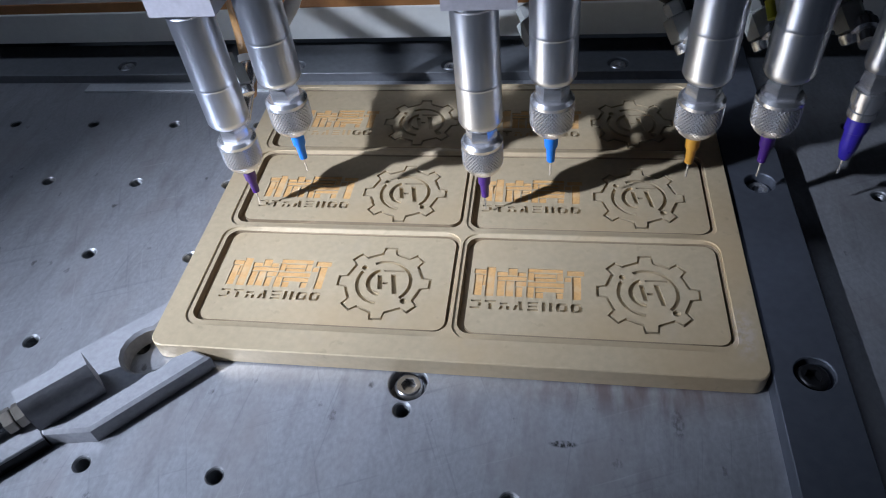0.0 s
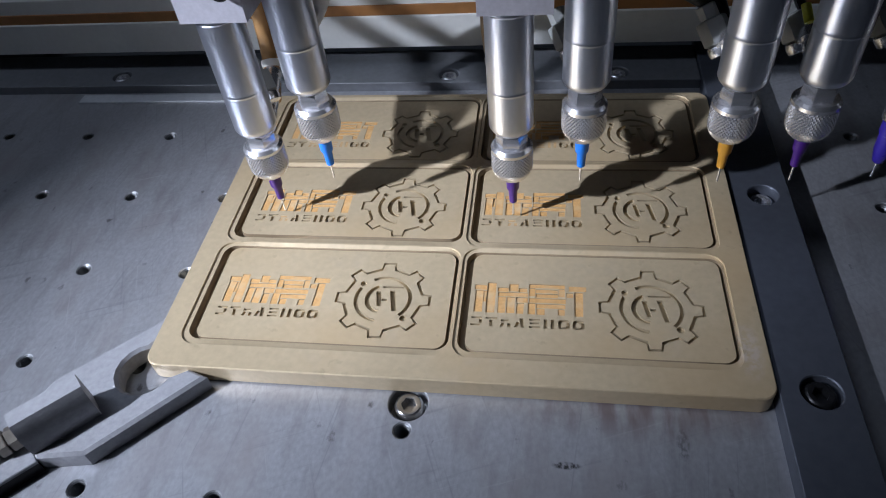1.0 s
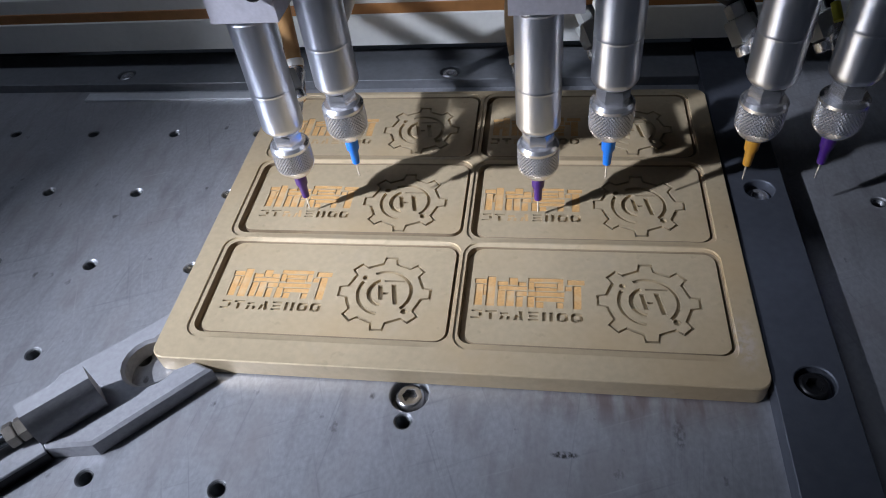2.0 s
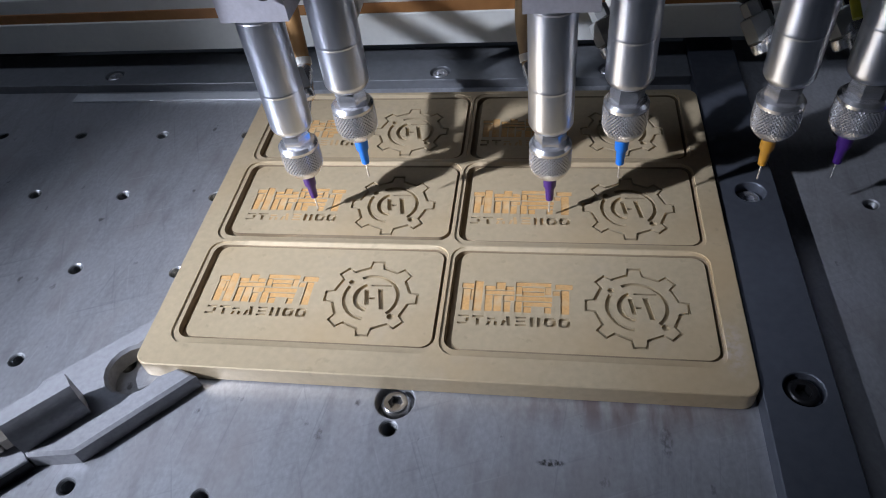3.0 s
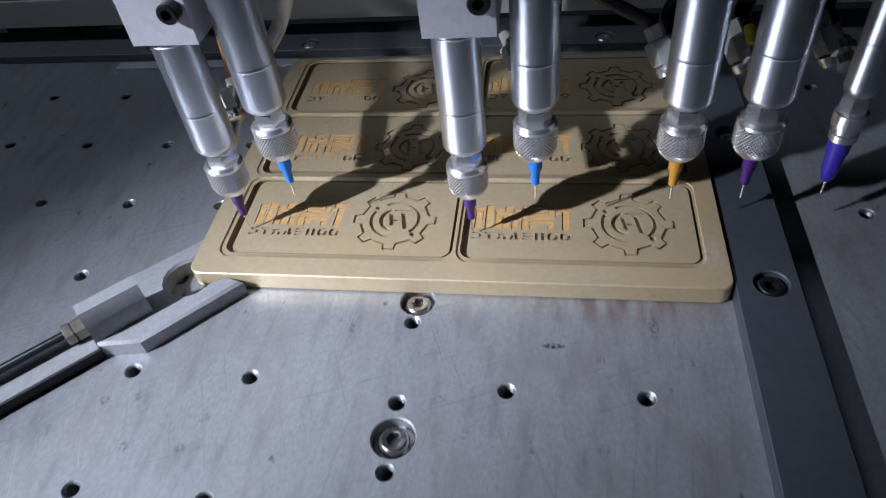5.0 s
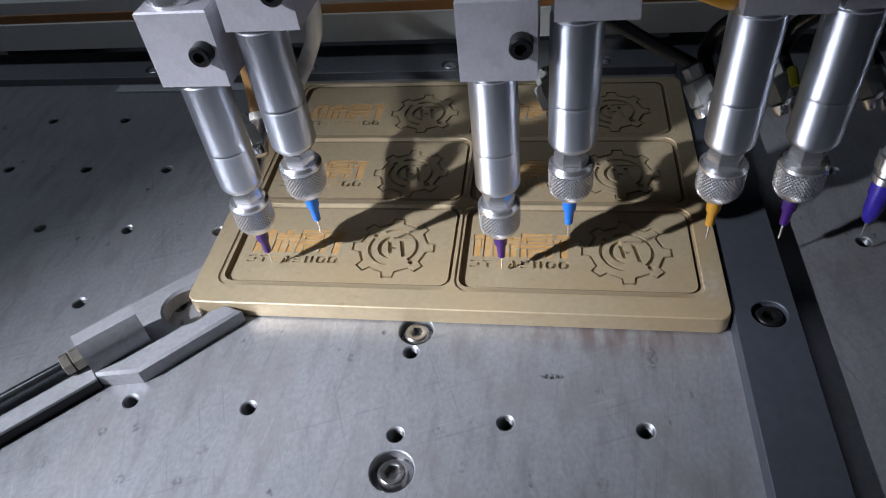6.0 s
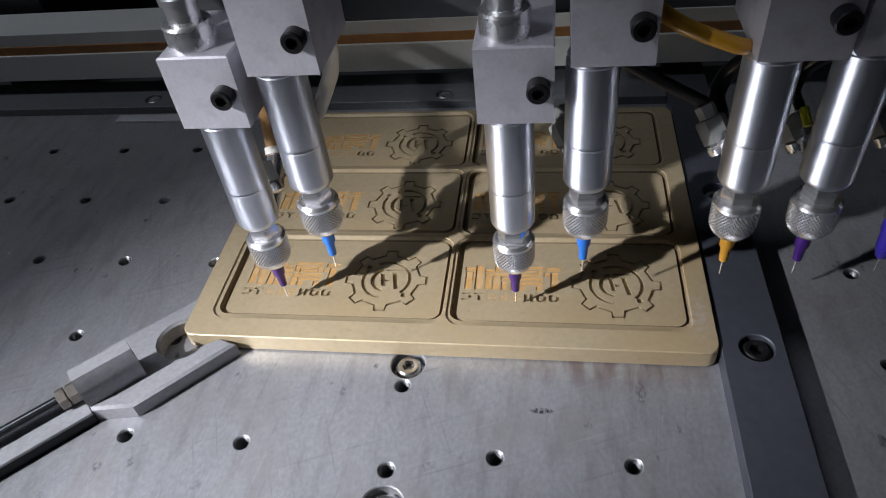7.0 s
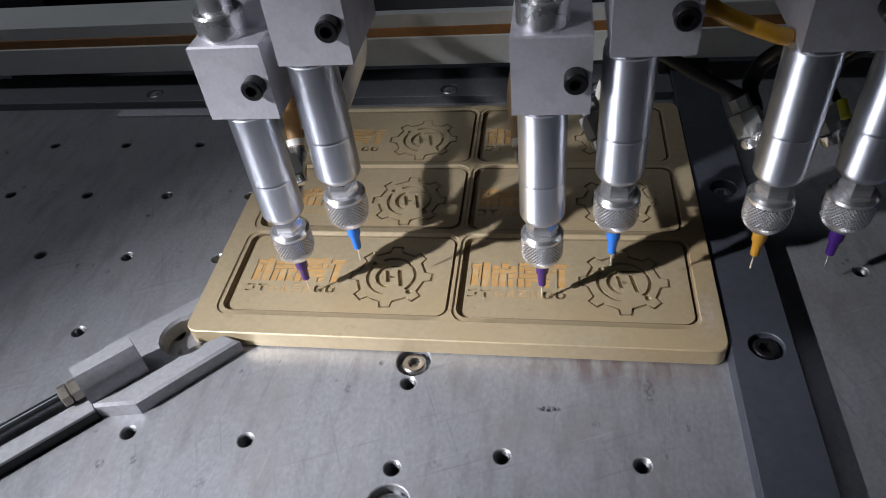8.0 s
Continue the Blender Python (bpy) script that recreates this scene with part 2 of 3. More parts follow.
# ---- the work table ----
def work_table():
    t = thing("work_table", Matrix(), "scuffed grey ground-steel machine table with rows of tapped holes", "machine table")
    bm = bmesh.new()
    x0, y0, x1, y1, deep = -430, -300, 330, 175, 14
    outer = ring(bm, [(x0, y0), (x1, y0), (x1, y1), (x0, y1)], 0)
    loops, sunk = [outer], []
    spots = [(26.2 + 50 * i, -111.9 + 50 * j, 3.1, 12) for i in range(-8, 7) for j in range(-3, 6)]
    spots = [s for s in spots if not (-114 < s[0] < 150 and -68 < s[1] < 115) and not (s[1] > 112) and not 108 < s[0] < 142 and not (abs(s[0] + 23.8) < 2)]
    spots += [(-14, -81.7, 3.1, 12), (-13.8, -119.5, 3.1, 12), (-13.2, -147, 3.1, 12)]
    spots += [(-13.5, -70.6, 7.2, 6), (-12.7, -133.8, 8.0, 6)]
    for x, y, r, d in spots:
        sunk.append((x, y, r))
        mouth = ring(bm, circle(x, y, r + 0.45, 24), 0)
        neck = ring(bm, circle(x, y, r, 24), -0.45)
        foot = ring(bm, circle(x, y, r, 24), -d)
        skirt(bm, mouth, neck)
        skirt(bm, neck, foot)
        bm.faces.new(foot)
        loops.append(mouth)
    region(bm, loops)
    low = ring(bm, [(x0, y0), (x1, y0), (x1, y1), (x0, y1)], -deep)
    skirt(bm, outer, low)
    bm.faces.new(low)
    part("bed_plate", bm, STEEL_BED, t)
    bm = bmesh.new()
    lathe(bm, [(3.05, -0.5)] + [(2.95 if i % 2 else 2.6, -0.9 - i * 0.45) for i in range(22)], 20, caps=False)
    first = part("thread", bm, THREAD, t, sharp=60)
    first.location = (sunk[0][0] * K, sunk[0][1] * K, 0)
    for x, y, r in sunk[1:]:
        if r < 4:
            ob = first.copy()
            scene.collection.objects.link(ob)
            ob.location = (x * K, y * K, 0)
    return t


def cap_screw(x, y, z, r, head, mat, label, name="cap_screw"):
    """A socket head screw whose head's top lies at z."""
    ob = thing(name, at_mm(x, y, z), label, "screw", "screws in the table")
    bm = bmesh.new()
    n = 24
    rim = [ring(bm, circle(0, 0, rr, n), zz) for rr, zz in ((r, -head), (r, -1.5), (r - 0.45, -0.5), (r - 1.2, 0), (r * 0.6, -0.05))]
    for a, b in zip(rim, rim[1:]):
        skirt(bm, a, b)
    hexa = circle(0, 0, r * 0.52, 6)
    well = [hexa[i // 4] if i % 4 == 0 else tuple(Vector(hexa[i // 4]).lerp(Vector(hexa[(i // 4 + 1) % 6]), (i % 4) / 4)) for i in range(n)]
    a, b = ring(bm, well, -0.2), ring(bm, well, -head * 0.6)
    skirt(bm, rim[-1], a)
    skirt(bm, a, b)
    bm.faces.new(b)
    bm.faces.new(rim[0])
    part("head", bm, mat, ob)
    return ob


def stop_bar(name, pts, z, holes, label, mat=STOP_STEEL):
    ob = thing(name, Matrix(), label, "stop bar", "stop bars on the table")
    bm = bmesh.new()
    (x0, y0), (x1, y1) = pts[0], pts[2]
    low, mid = ring(bm, pts, 0.05), ring(bm, pts, z - 0.3)
    top = ring(bm, [(x0 + 0.3, y0 + 0.3), (x1 - 0.3, y0 + 0.3), (x1 - 0.3, y1 - 0.3), (x0 + 0.3, y1 - 0.3)], z)
    skirt(bm, low, mid)
    skirt(bm, mid, top)
    loops = [top]
    for x, y, r in holes:
        loops.append(ring(bm, circle(x, y, r + 0.4, 24), z))
        cup = bmesh.new()
        a, b, c = (ring(cup, circle(x, y, rr, 24), zz) for rr, zz in ((r + 0.4, z), (r, z - 0.4), (r, z - 5)))
        skirt(cup, a, b)
        skirt(cup, b, c)
        cup.faces.new(c)
        part("counterbore", cup, mat, ob)
    region(bm, loops)
    bm.faces.new(low)
    part("bar", bm, mat, ob)
    return ob


# ---- the brass mould ----
TOP = 9.2
PITCH_X, PITCH_Y = 103.6, 54.4
MOULD = at_mm(0, 0, 0, 0, 0, -0.1)


def gear_outline(r_out, r_in, teeth, a, b, phase=0.0):
    pts = []
    step = 2 * math.pi / teeth
    for i in range(teeth):
        c = phase + i * step
        for r, d in ((r_in, -b), (r_out, -a), (r_out, a), (r_in, b)):
            pts.append((r * math.cos(c + d * step), r * math.sin(c + d * step)))
    return pts


def arc_band(r0, r1, a0, a1, n=16):
    out = [(r1 * math.cos(radians(a0 + (a1 - a0) * i / n)), r1 * math.sin(radians(a0 + (a1 - a0) * i / n))) for i in range(n + 1)]
    back = [(r0 * math.cos(radians(a1 - (a1 - a0) * i / n)), r0 * math.sin(radians(a1 - (a1 - a0) * i / n))) for i in range(n + 1)]
    return out + back


def moved(pts, dx, dy):
    return [(x + dx, y + dy) for x, y in pts]


def bar_at(x, y, w, h, slant=0.0):
    return [(x, y), (x + w, y), (x + w + slant, y + h), (x + slant, y + h)]


# small plain marks of the engraved row: bars, and rings with an island, in the pocket's space
MARKS, RINGS = [], []
for k in range(8):
    x, y0, y1 = -45.4 + k * 5.45, -13.2, -8.8
    h = y1 - y0
    MARKS.append([
        [bar_at(x, y0, 3.6, 1.0, -0.2), bar_at(x + 3.0, y0 + 1.25, 1.2, 1.9), bar_at(x + 0.2, y1 - 1.0, 4.0, 1.0, -0.2)],
        [bar_at(x, y1 - 1.0, 4.4, 1.0), bar_at(x + 1.7, y0, 1.2, h - 1.25, -0.2)],
        [bar_at(x + 0.2, y0, 1.2, h * 0.45, 0.5), bar_at(x + 0.4, y1 - 1.9, 3.0, 1.0), bar_at(x + 3.0, y0, 1.2, h * 0.42)],
        [bar_at(x + 0.2, y0, 1.2, h * 0.6, 0.7), bar_at(x + 2.6, y0, 1.4, h, -0.6)],
        [bar_at(x + 0.2, y0, 4.0, 0.95), bar_at(x + 0.5, y0 + 1.7, 3.4, 0.95), bar_at(x + 0.2, y1 - 0.95, 4.0, 0.95)],
        [bar_at(x + 0.2, y0, 1.3, h), bar_at(x + 2.9, y0, 1.3, h)],
        [], []][k])
    RINGS.append((x + 0.1, y0, x + 4.5, y1) if k > 5 else None)

CELLS = [-46.0 + k * 5.45 for k in range(9)]

# two blocks of strokes filled with resin: (x, y, width, height)
STROKES = [
    (-45.2, 4.9, 4.6, 2.3), (-44.8, -6.3, 3.0, 10.8), (-40.2, -6.5, 3.2, 15.0), (-41.5, -1.2, 1.0, 5.4),
    (-36.0, 4.2, 4.0, 1.9), (-31.6, 4.5, 3.4, 3.6), (-27.8, 4.2, 3.0, 1.9), (-35.8, 1.9, 11.4, 1.9), (-35.6, -6.4, 2.7, 7.8), (-32.2, -6.4, 2.9, 7.8), (-28.6, -1.0, 4.2, 2.4), (-28.4, -6.5, 2.6, 5.0),
    (-23.8, 6.6, 13.6, 1.8), (-23.8, 2.4, 2.2, 3.8), (-21.2, 4.1, 8.4, 1.6), (-12.4, 2.4, 2.2, 3.8), (-21.2, 1.9, 8.4, 1.7), (-23.6, -0.8, 13.8, 2.0),
    (-24.0, -6.6, 2.6, 5.4), (-20.8, -3.4, 10.8, 1.9), (-20.6, -6.6, 2.8, 2.7), (-12.6, -6.6, 2.4, 2.7),
    (-8.4, 5.4, 6.4, 2.4), (-6.4, -6.8, 3.1, 11.7), (-9.4, 2.2, 2.4, 2.2),
]


FILLS = []


def out_of_square(bm, cx=0.0, cy=0.0):
    """The mould is worn a little out of square."""
    for v in bm.verts:
        v.co.x -= (v.co.y + cy) * (0.009 - 0.00006 * (v.co.x + cx))


def mould_plate():
    t = thing("mould_plate", MOULD, "sand-coloured brass casting mould with six engraved pockets, on the table", "mould")
    bm = bmesh.new()
    outline = rounded(-116.8, -66.4, 111.8, 113.0, 5.5)
    low, heel, mid, top = ring(bm, [(x * 0.992, (y - 24) * 0.99 + 24) for x, y in outline], 0.1), ring(bm, outline, 0.9), ring(bm, outline, TOP - 0.45), ring(bm, [(x * 0.9968, (y - 24) * 0.9958 + 24) for x, y in outline], TOP)
    skirt(bm, low, heel)
    skirt(bm, heel, mid)
    skirt(bm, mid, top)
    loops = [top]
    shelves = []
    for c in (-0.5, 0.5):
        for r in (-0.5, 0.5, 1.5):
            cx, cy = c * PITCH_X, r * PITCH_Y
            hx, hy = PITCH_X / 2 - 0.4, PITCH_Y / 2 - 0.4
            lo, hi = -hy - {-0.5: 1.9, 0.5: 0.5, 1.5: 0.0}[r], hy + {-0.5: -0.5, 0.5: 0.0, 1.5: 2.0}[r]
            wide = 4.0 if c < 0 else 0.0
            far = c < 0 and r == 0.5
            a = ring(bm, frame_loop(cx - hx - wide, cy + lo, cx + hx, cy + hi, 6.5), TOP)
            lip = frame_loop(-hx - wide + 0.25, lo + 0.25, hx - 0.15, hi - 0.25, 6.3)
            step = frame_loop(-hx + 1.7 - 0.85 * wide, lo + 3.0, hx - 0.8, hi - 1.7, 5.3)
            b = ring(bm, moved(lip, cx, cy), groove_z(lip, hx, TOP - 0.12, TOP - 0.7, False))
            g = ring(bm, moved(step, cx, cy), groove_z(step, hx, TOP - 0.8, TOP - 0.7, False))
            wall = frame_loop(-hx + 2.0 - 0.85 * wide, lo + 3.4, hx - 1.1, hi - 2.0, 5.1)
            w = ring(bm, moved(wall, cx, cy), groove_z(wall, hx, TOP - 1.3, TOP - 3.8, far))
            skirt(bm, a, b)
            skirt(bm, b, g)
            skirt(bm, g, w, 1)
            loops.append(a)
            shelves.append((cx, cy, hx, lo, hi, 0.85 * wide, far))
    region(bm, loops)
    bm.faces.new(low)
    out_of_square(bm)
    part("body", bm, [BRASS, BRASS_SHADED], t, sharp=25)
    for cx, cy, hx, lo, hi, wide, far in shelves:
        pocket(t, cx, cy, hx - 2.0, lo + 3.4, hi - 2.0, wide, far)
    return t


def pocket(mould, cx, cy, hx, lo, hi, wide, far):
    """The floor of a pocket with its engraved gear and marks."""
    bm = bmesh.new()
    z, depth = TOP - 1.2, 1.3
    outer = ring(bm, frame_loop(-hx - wide + 2.6, lo + (1.9 if far else 0.5), hx - 0.15, hi - 0.5, 4.4), z)
    foot_at, rim_at = frame_loop(-hx - wide + 2.4, lo + (1.7 if far else 0.3), hx, hi - 0.3, 4.6), frame_loop(-hx - wide - 0.05, lo - 0.05, hx + 0.95, hi + 0.05, 5.1)
    foot = ring(bm, foot_at, groove_z(foot_at, hx + 2, TOP - 1.201, TOP - 3.79, far))
    rim = ring(bm, rim_at, groove_z(rim_at, hx + 2, TOP - 1.201, TOP - 3.79, far))
    # groove walls and floor take the darker brass that paints in their shade
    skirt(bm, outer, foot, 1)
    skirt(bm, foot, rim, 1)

    def cut(pts, d=depth):
        a, b = ring(bm, pts, z), ring(bm, pts, z - d)
        skirt(bm, a, b, 2)
        region(bm, [b], 2)
        return a

    def cut_ring(outside, inside):
        a, b = ring(bm, outside, z), ring(bm, outside, z - depth)
        c, d = ring(bm, inside, z), ring(bm, inside, z - depth)
        skirt(bm, a, b, 2)
        skirt(bm, c, d, 2)
        region(bm, [b, d], 2)
        return a, c

    gx, gy = 22.0, -1.9
    a, c = cut_ring(moved(gear_outline(19.6, 16.4, 8, 0.175, 0.25, 0.0), gx, gy), moved(gear_outline(18.45, 15.25, 8, 0.136, 0.216, 0.0), gx, gy))
    # the row of marks, each in a cell of its own
    lows, highs = [bm.verts.new((x, -14.4, z)) for x in CELLS], [bm.verts.new((x, -8.2, z)) for x in CELLS]
    for k, mark in enumerate(MARKS):
        holes = [cut(p, 0.95) for p in mark]
        if RINGS[k]:
            x0, y0, x1, y1 = RINGS[k]
            rim_out, rim_in = cut_ring(rounded(x0, y0, x1, y1, 1.3, 3), rounded(x0 + 1.25, y0 + 1.1, x1 - 1.25, y1 - 1.1, 0.6, 3))
            region(bm, [rim_in])
            holes.append(rim_out)
        region(bm, [[lows[k], lows[k + 1], highs[k + 1], highs[k]]] + holes)
    # the two blocks of strokes share one field
    field = ring(bm, [(-46.4, -7.5), (-1.4, -7.5), (-1.4, 9.2), (-46.4, 9.2)], z)
    blobs = []
    for x, y, w, h in STROKES:
        jig = lambda: random.uniform(-0.07, 0.07)
        x, y, w, h = x - 0.12, y - 0.1, w + 0.24, h + 0.2
        blobs.append([(px + jig(), py + jig()) for px, py in ((x, y), (x + w / 2, y), (x + w, y), (x + w, y + h / 2), (x + w, y + h), (x + w / 2, y + h), (x, y + h), (x, y + h / 2))])
    region(bm, [field] + [cut(p, 1.0) for p in blobs])
    region(bm, [outer, a, lows + highs[::-1], field])
    inside = [arc_band(10.3, 11.8, 150, 262), arc_band(10.3, 11.8, -46, 118), circle(-9.3, 7.6, 1.3, 12), circle(9.6, -9.3, 1.5, 12)]
    inside += [arc_band(5.5, 7.4, 112, 262), bar_at(-0.9, 5.7, 8.6, 0.9), bar_at(-1.9, -3.8, 1.9, 7.6, -1.4), bar_at(4.4, -6.0, 2.1, 10.4, -2.2), bar_at(-0.45, -1.1, 2.2, 1.2)]
    region(bm, [c] + [cut(moved(p, gx, gy)) for p in inside])
    out_of_square(bm, cx, cy)
    ob = part("pocket", bm, [BRASS, BRASS_SHADED, BRASS_CUT], mould, sharp=25)
    ob.location = (cx * K, cy * K, 0)
    row = round((cy + PITCH_Y / 2) / PITCH_Y)
    for k in range(2, 6):
        bm = bmesh.new()
        for pts in MARKS[k]:
            prism(bm, pts, -0.85, -0.06)
        out_of_square(bm, cx, cy)
        fill = part("resin_fill", bm, PALE_RESIN, ob)
        fill.location = (0, 0, z * K)
        if row < 2:
            FILLS.append((fill, (0.9 if row else 5.6) + (k - 2) * (0.75 if row else 0.62), z))
    for pts in blobs:
        bm = bmesh.new()
        prism(bm, pts, z - 0.98, z - random.uniform(0.12, 0.42), 0.05)
        out_of_square(bm, cx, cy)
        part("inlay", bm, RESIN, ob)
    return ob


# ---- the corner clamp ----
def corner_clamp():
    t = thing("corner_clamp", at_mm(-114, -67, 0, 0, 0, 45), "satin aluminium corner clamp with a notched jaw, bolted beside the mould", "clamp")
    bm = bmesh.new()
    arc = [(-1 + 10.5 * math.cos(radians(a)), 10.5 * math.sin(radians(a))) for a in range(-60, -301, -20)]
    prism(bm, [(-44.9, -9.8), (-31, -20), (16, -19), (12, -11)] + arc + [(12, 11), (16, 19), (-31, 20), (-44.9, 9.8)], 0.1, 8, 1.2)
    jaw = part("jaw", bm, MILLED, t)
    bm = bmesh.new()
    side = [(-8.7, 8.05), (-8.7, 17.0), (-5.6, 22.6), (1.0, 22.6), (1.6, 22.0), (1.6, 8.05)]
    a, b = ([bm.verts.new((u, v, z)) for v, z in side] for u in (-45, -20.5))
    skirt(bm, a, b)
    bm.faces.new(a)
    bm.faces.new(b)
    part("block", bm, MILLED, t)
    bm = bmesh.new()
    prism(bm, [(-140, -10.8), (-45.1, -10.8), (-45.1, 6), (-140, 6)], 5.4, 6.8, 0.3)
    part("base_plate", bm, MILLED, t)
    # black body added under the plate; its side stands for shade
    bm = bmesh.new()
    prism(bm, [(-140, -10.6), (-45.3, -10.6), (-45.3, 5.5), (-140, 5.5)], 0.1, 5.35)
    part("shade_bar", bm, BLACK, t, "black bar that stands for the shade under the base plate")
    bm = bmesh.new()
    lathe(bm, [(2.4, -165), (2.4, -51)], 20)
    rod = [("threaded_rod", bm, ROD_STEEL, "dark steel push rod")]
    for lo, hi in ((-53.6, -50.0), (-49.6, -45.05)):
        bm = bmesh.new()
        lathe(bm, [(4.2, lo), (4.7, lo + 0.4), (4.7, hi - 0.4), (4.2, hi)], 6)
        rod.append(("lock_nut", bm, NUT_STEEL, "brown steel lock nut"))
    for name, bm, mat, lb in rod:
        bmesh.ops.rotate(bm, verts=bm.verts, matrix=Matrix.Rotation(radians(90), 3, "Y"))
        bmesh.ops.translate(bm, verts=bm.verts, vec=(0, 0.4, 11.2))
        part(name, bm, mat, t, lb)
    return t


# ---- the dispensing valves ----
def valve(hub_mat, colour, needle=True, side=0.0):
    t = thing("dispensing_valve", Matrix(), f"satin metal dispensing valve with a knurled collar and {colour} needle" if needle else f"slim metal dispensing valve with a plain collar and {colour} needle", "dispensing valve", "dispensing valves over the mould")
    bm = bmesh.new()
    wide = 0.95 if needle else 0.62
    lathe(bm, [(r * wide, z) for r, z in ((7.6, 46.4), (8.4, 47.4), (9.0, 48.6), (9.0, 49.6), (9.0, 64.6), (9.0, 65.2), (9.07, 65.35), (9.07, 65.65), (9.0, 65.8), (9.0, 66.6), (9.0, 94.4), (9.0, 95.2), (8.6, 95.6), (8.6, 97.5))], 48)
    part("barrel", bm, TURNED, t)
    bm = bmesh.new()
    lathe(bm, [(r * (1 if needle else 0.8), z) for r, z in ((5.4, 39.2), (6.2, 39.8), (6.2, 43.4), (5.8, 43.9), (5.8, 46.35))], 6)
    part("lock_nut", bm, CHROME, t)
    bm = bmesh.new()
    if needle:
        n, rows, z0, dz = 40, 17, 23.2, 0.84
        grid = []
        for j in range(rows):
            z = z0 + j * dz
            r = 8.05 - 2.4 * max(0.0, (28.0 - z) / 4.8) ** 1.7
            grid.append([bm.verts.new((r * math.cos(2 * math.pi * (i + j % 2 / 2) / n), r * math.sin(2 * math.pi * (i + j % 2 / 2) / n), z)) for i in range(n)])
        for j in range(rows - 2):
            for i in range(n):
                left = (i - 1) % n if j % 2 == 0 else i
                ring4 = (grid[j][i], grid[j + 1][(left + 1) % n], grid[j + 2][i], grid[j + 1][left])
                c = sum((v.co for v in ring4), Vector()) / 4
                peak = bm.verts.new((c.x * 1.05, c.y * 1.05, c.z))
                for a, b in zip(ring4, ring4[1:] + ring4[:1]):
                    bm.faces.new((a, b, peak))
        lathe(bm, [(4.2, 22.5), (5.5, 22.9), (5.8, 23.3), (7.8, 28.0), (7.9, 36.3), (8.3, 36.6), (8.3, 37.9), (7.2, 39.1), (5.4, 39.3)], n)
    else:
        lathe(bm, [(3.9, 27.0), (4.8, 27.5), (4.8, 30.2), (4.4, 30.6), (4.4, 33.0), (5.5, 33.5), (5.5, 38.6), (4.6, 39.15)], 32)
    part("knurled_collar" if needle else "collar", bm, CHROME, t, sharp=12 if needle else 35)
    bm = bmesh.new()
    if needle:
        lathe(bm, [(1.1, 8.2), (1.6, 8.5), (1.9, 14.6), (2.6, 16.0), (2.8, 22.45)], 20)
    else:
        lathe(bm, [(1.6, 8.2), (2.1, 8.8), (3.2, 14.0), (3.4, 21.0), (3.9, 21.4), (3.9, 26.95)], 20)
    hub = part("needle_hub", bm, hub_mat, t, f"{colour} plastic hub")
    bm = bmesh.new()
    lathe(bm, [(0.42, 1.0), (0.42, 8.15)], 12)
    part("needle", bm, CHROME, hub)
    # hose elbow on the barrel's back
    bm = bmesh.new()
    lathe(bm, [(3.2, 0), (3.2, 5), (4.6, 5.2), (4.6, 9), (3.4, 9.2), (3.4, 12)], 20)
    bmesh.ops.rotate(bm, verts=bm.verts, matrix=Matrix.Rotation(radians(-75), 3, "X"))
    bmesh.ops.translate(bm, verts=bm.verts, vec=(-3, 8.0, 51))
    part("elbow_stem", bm, CHROME, t)
    bm = bmesh.new()
    lathe(bm, [(4.4, -5), (5.6, -4.4), (5.6, 3.4), (5.2, 4.2), (3.6, 4.6), (3.6, 9.4), (2.9, 9.8)], 6)
    turn = Matrix.Rotation(radians(-35), 3, "X") @ Matrix.Rotation(radians(-25), 3, "Y")
    seat = (-7.5 if side else -2.5, 20.5, 54.5)
    bmesh.ops.rotate(bm, verts=bm.verts, matrix=turn)
    bmesh.ops.translate(bm, verts=bm.verts, vec=seat)
    part("elbow_nut", bm, GREY_PLASTIC, t, "pale grey hose nut")
    bm = bmesh.new()
    lathe(bm, [(4.2, -9.2), (5.0, -8.8), (5.2, -7), (5.0, -5.4), (4.2, -5.05)], 24)
    bmesh.ops.rotate(bm, verts=bm.verts, matrix=turn)
    bmesh.ops.translate(bm, verts=bm.verts, vec=seat)
    part("elbow_ring", bm, CHROME, t)
    bm = bmesh.new()
    box(bm, -9.6 + side, -10, 97.6, 15.2 + side, 26, 124.5, 0.6)
    blk = part("block", bm, ANODISED, t)
    bm = bmesh.new()
    lathe(bm, [(3.7, 0), (3.7, 4.2), (3.2, 4.8), (1.9, 4.8), (1.9, 2.5)], 24)
    bmesh.ops.rotate(bm, verts=bm.verts, matrix=Matrix.Rotation(radians(90), 3, "X"))
    bmesh.ops.translate(bm, verts=bm.verts, vec=(10.3 + side, -10.02, 110.8))
    part("clamp_screw", bm, BLACK, blk, "black socket head screw")
    bm = bmesh.new()
    lathe(bm, [(8.2, 124.55), (8.2, 132), (7.6, 132.8), (5.4, 133), (5.4, 139), (6.4, 139.3), (6.4, 141.5), (5.4, 142), (5.4, 149)], 28)
    part("inlet_fitting", bm, CHROME, t)
    return t


# ---- the background ----
def back_beam():
    t = thing("rear_beam", Matrix(), "cream painted rear cross beam with a copper-brown strip", "beam")
    bm = bmesh.new()
    box(bm, -420, 150, 16.6, 420, 190, 35.5, 0.5)
    part("beam", bm, PAINT, t)
    bm = bmesh.new()
    box(bm, -420, 151, 35.6, 420, 188, 41.5, 0.3)
    part("strip", bm, COPPER, t)
    bm = bmesh.new()
    box(bm, -420, 151.5, 41.6, 420, 186, 50, 0.3)
    part("rail", bm, PAINT, t)
    return t


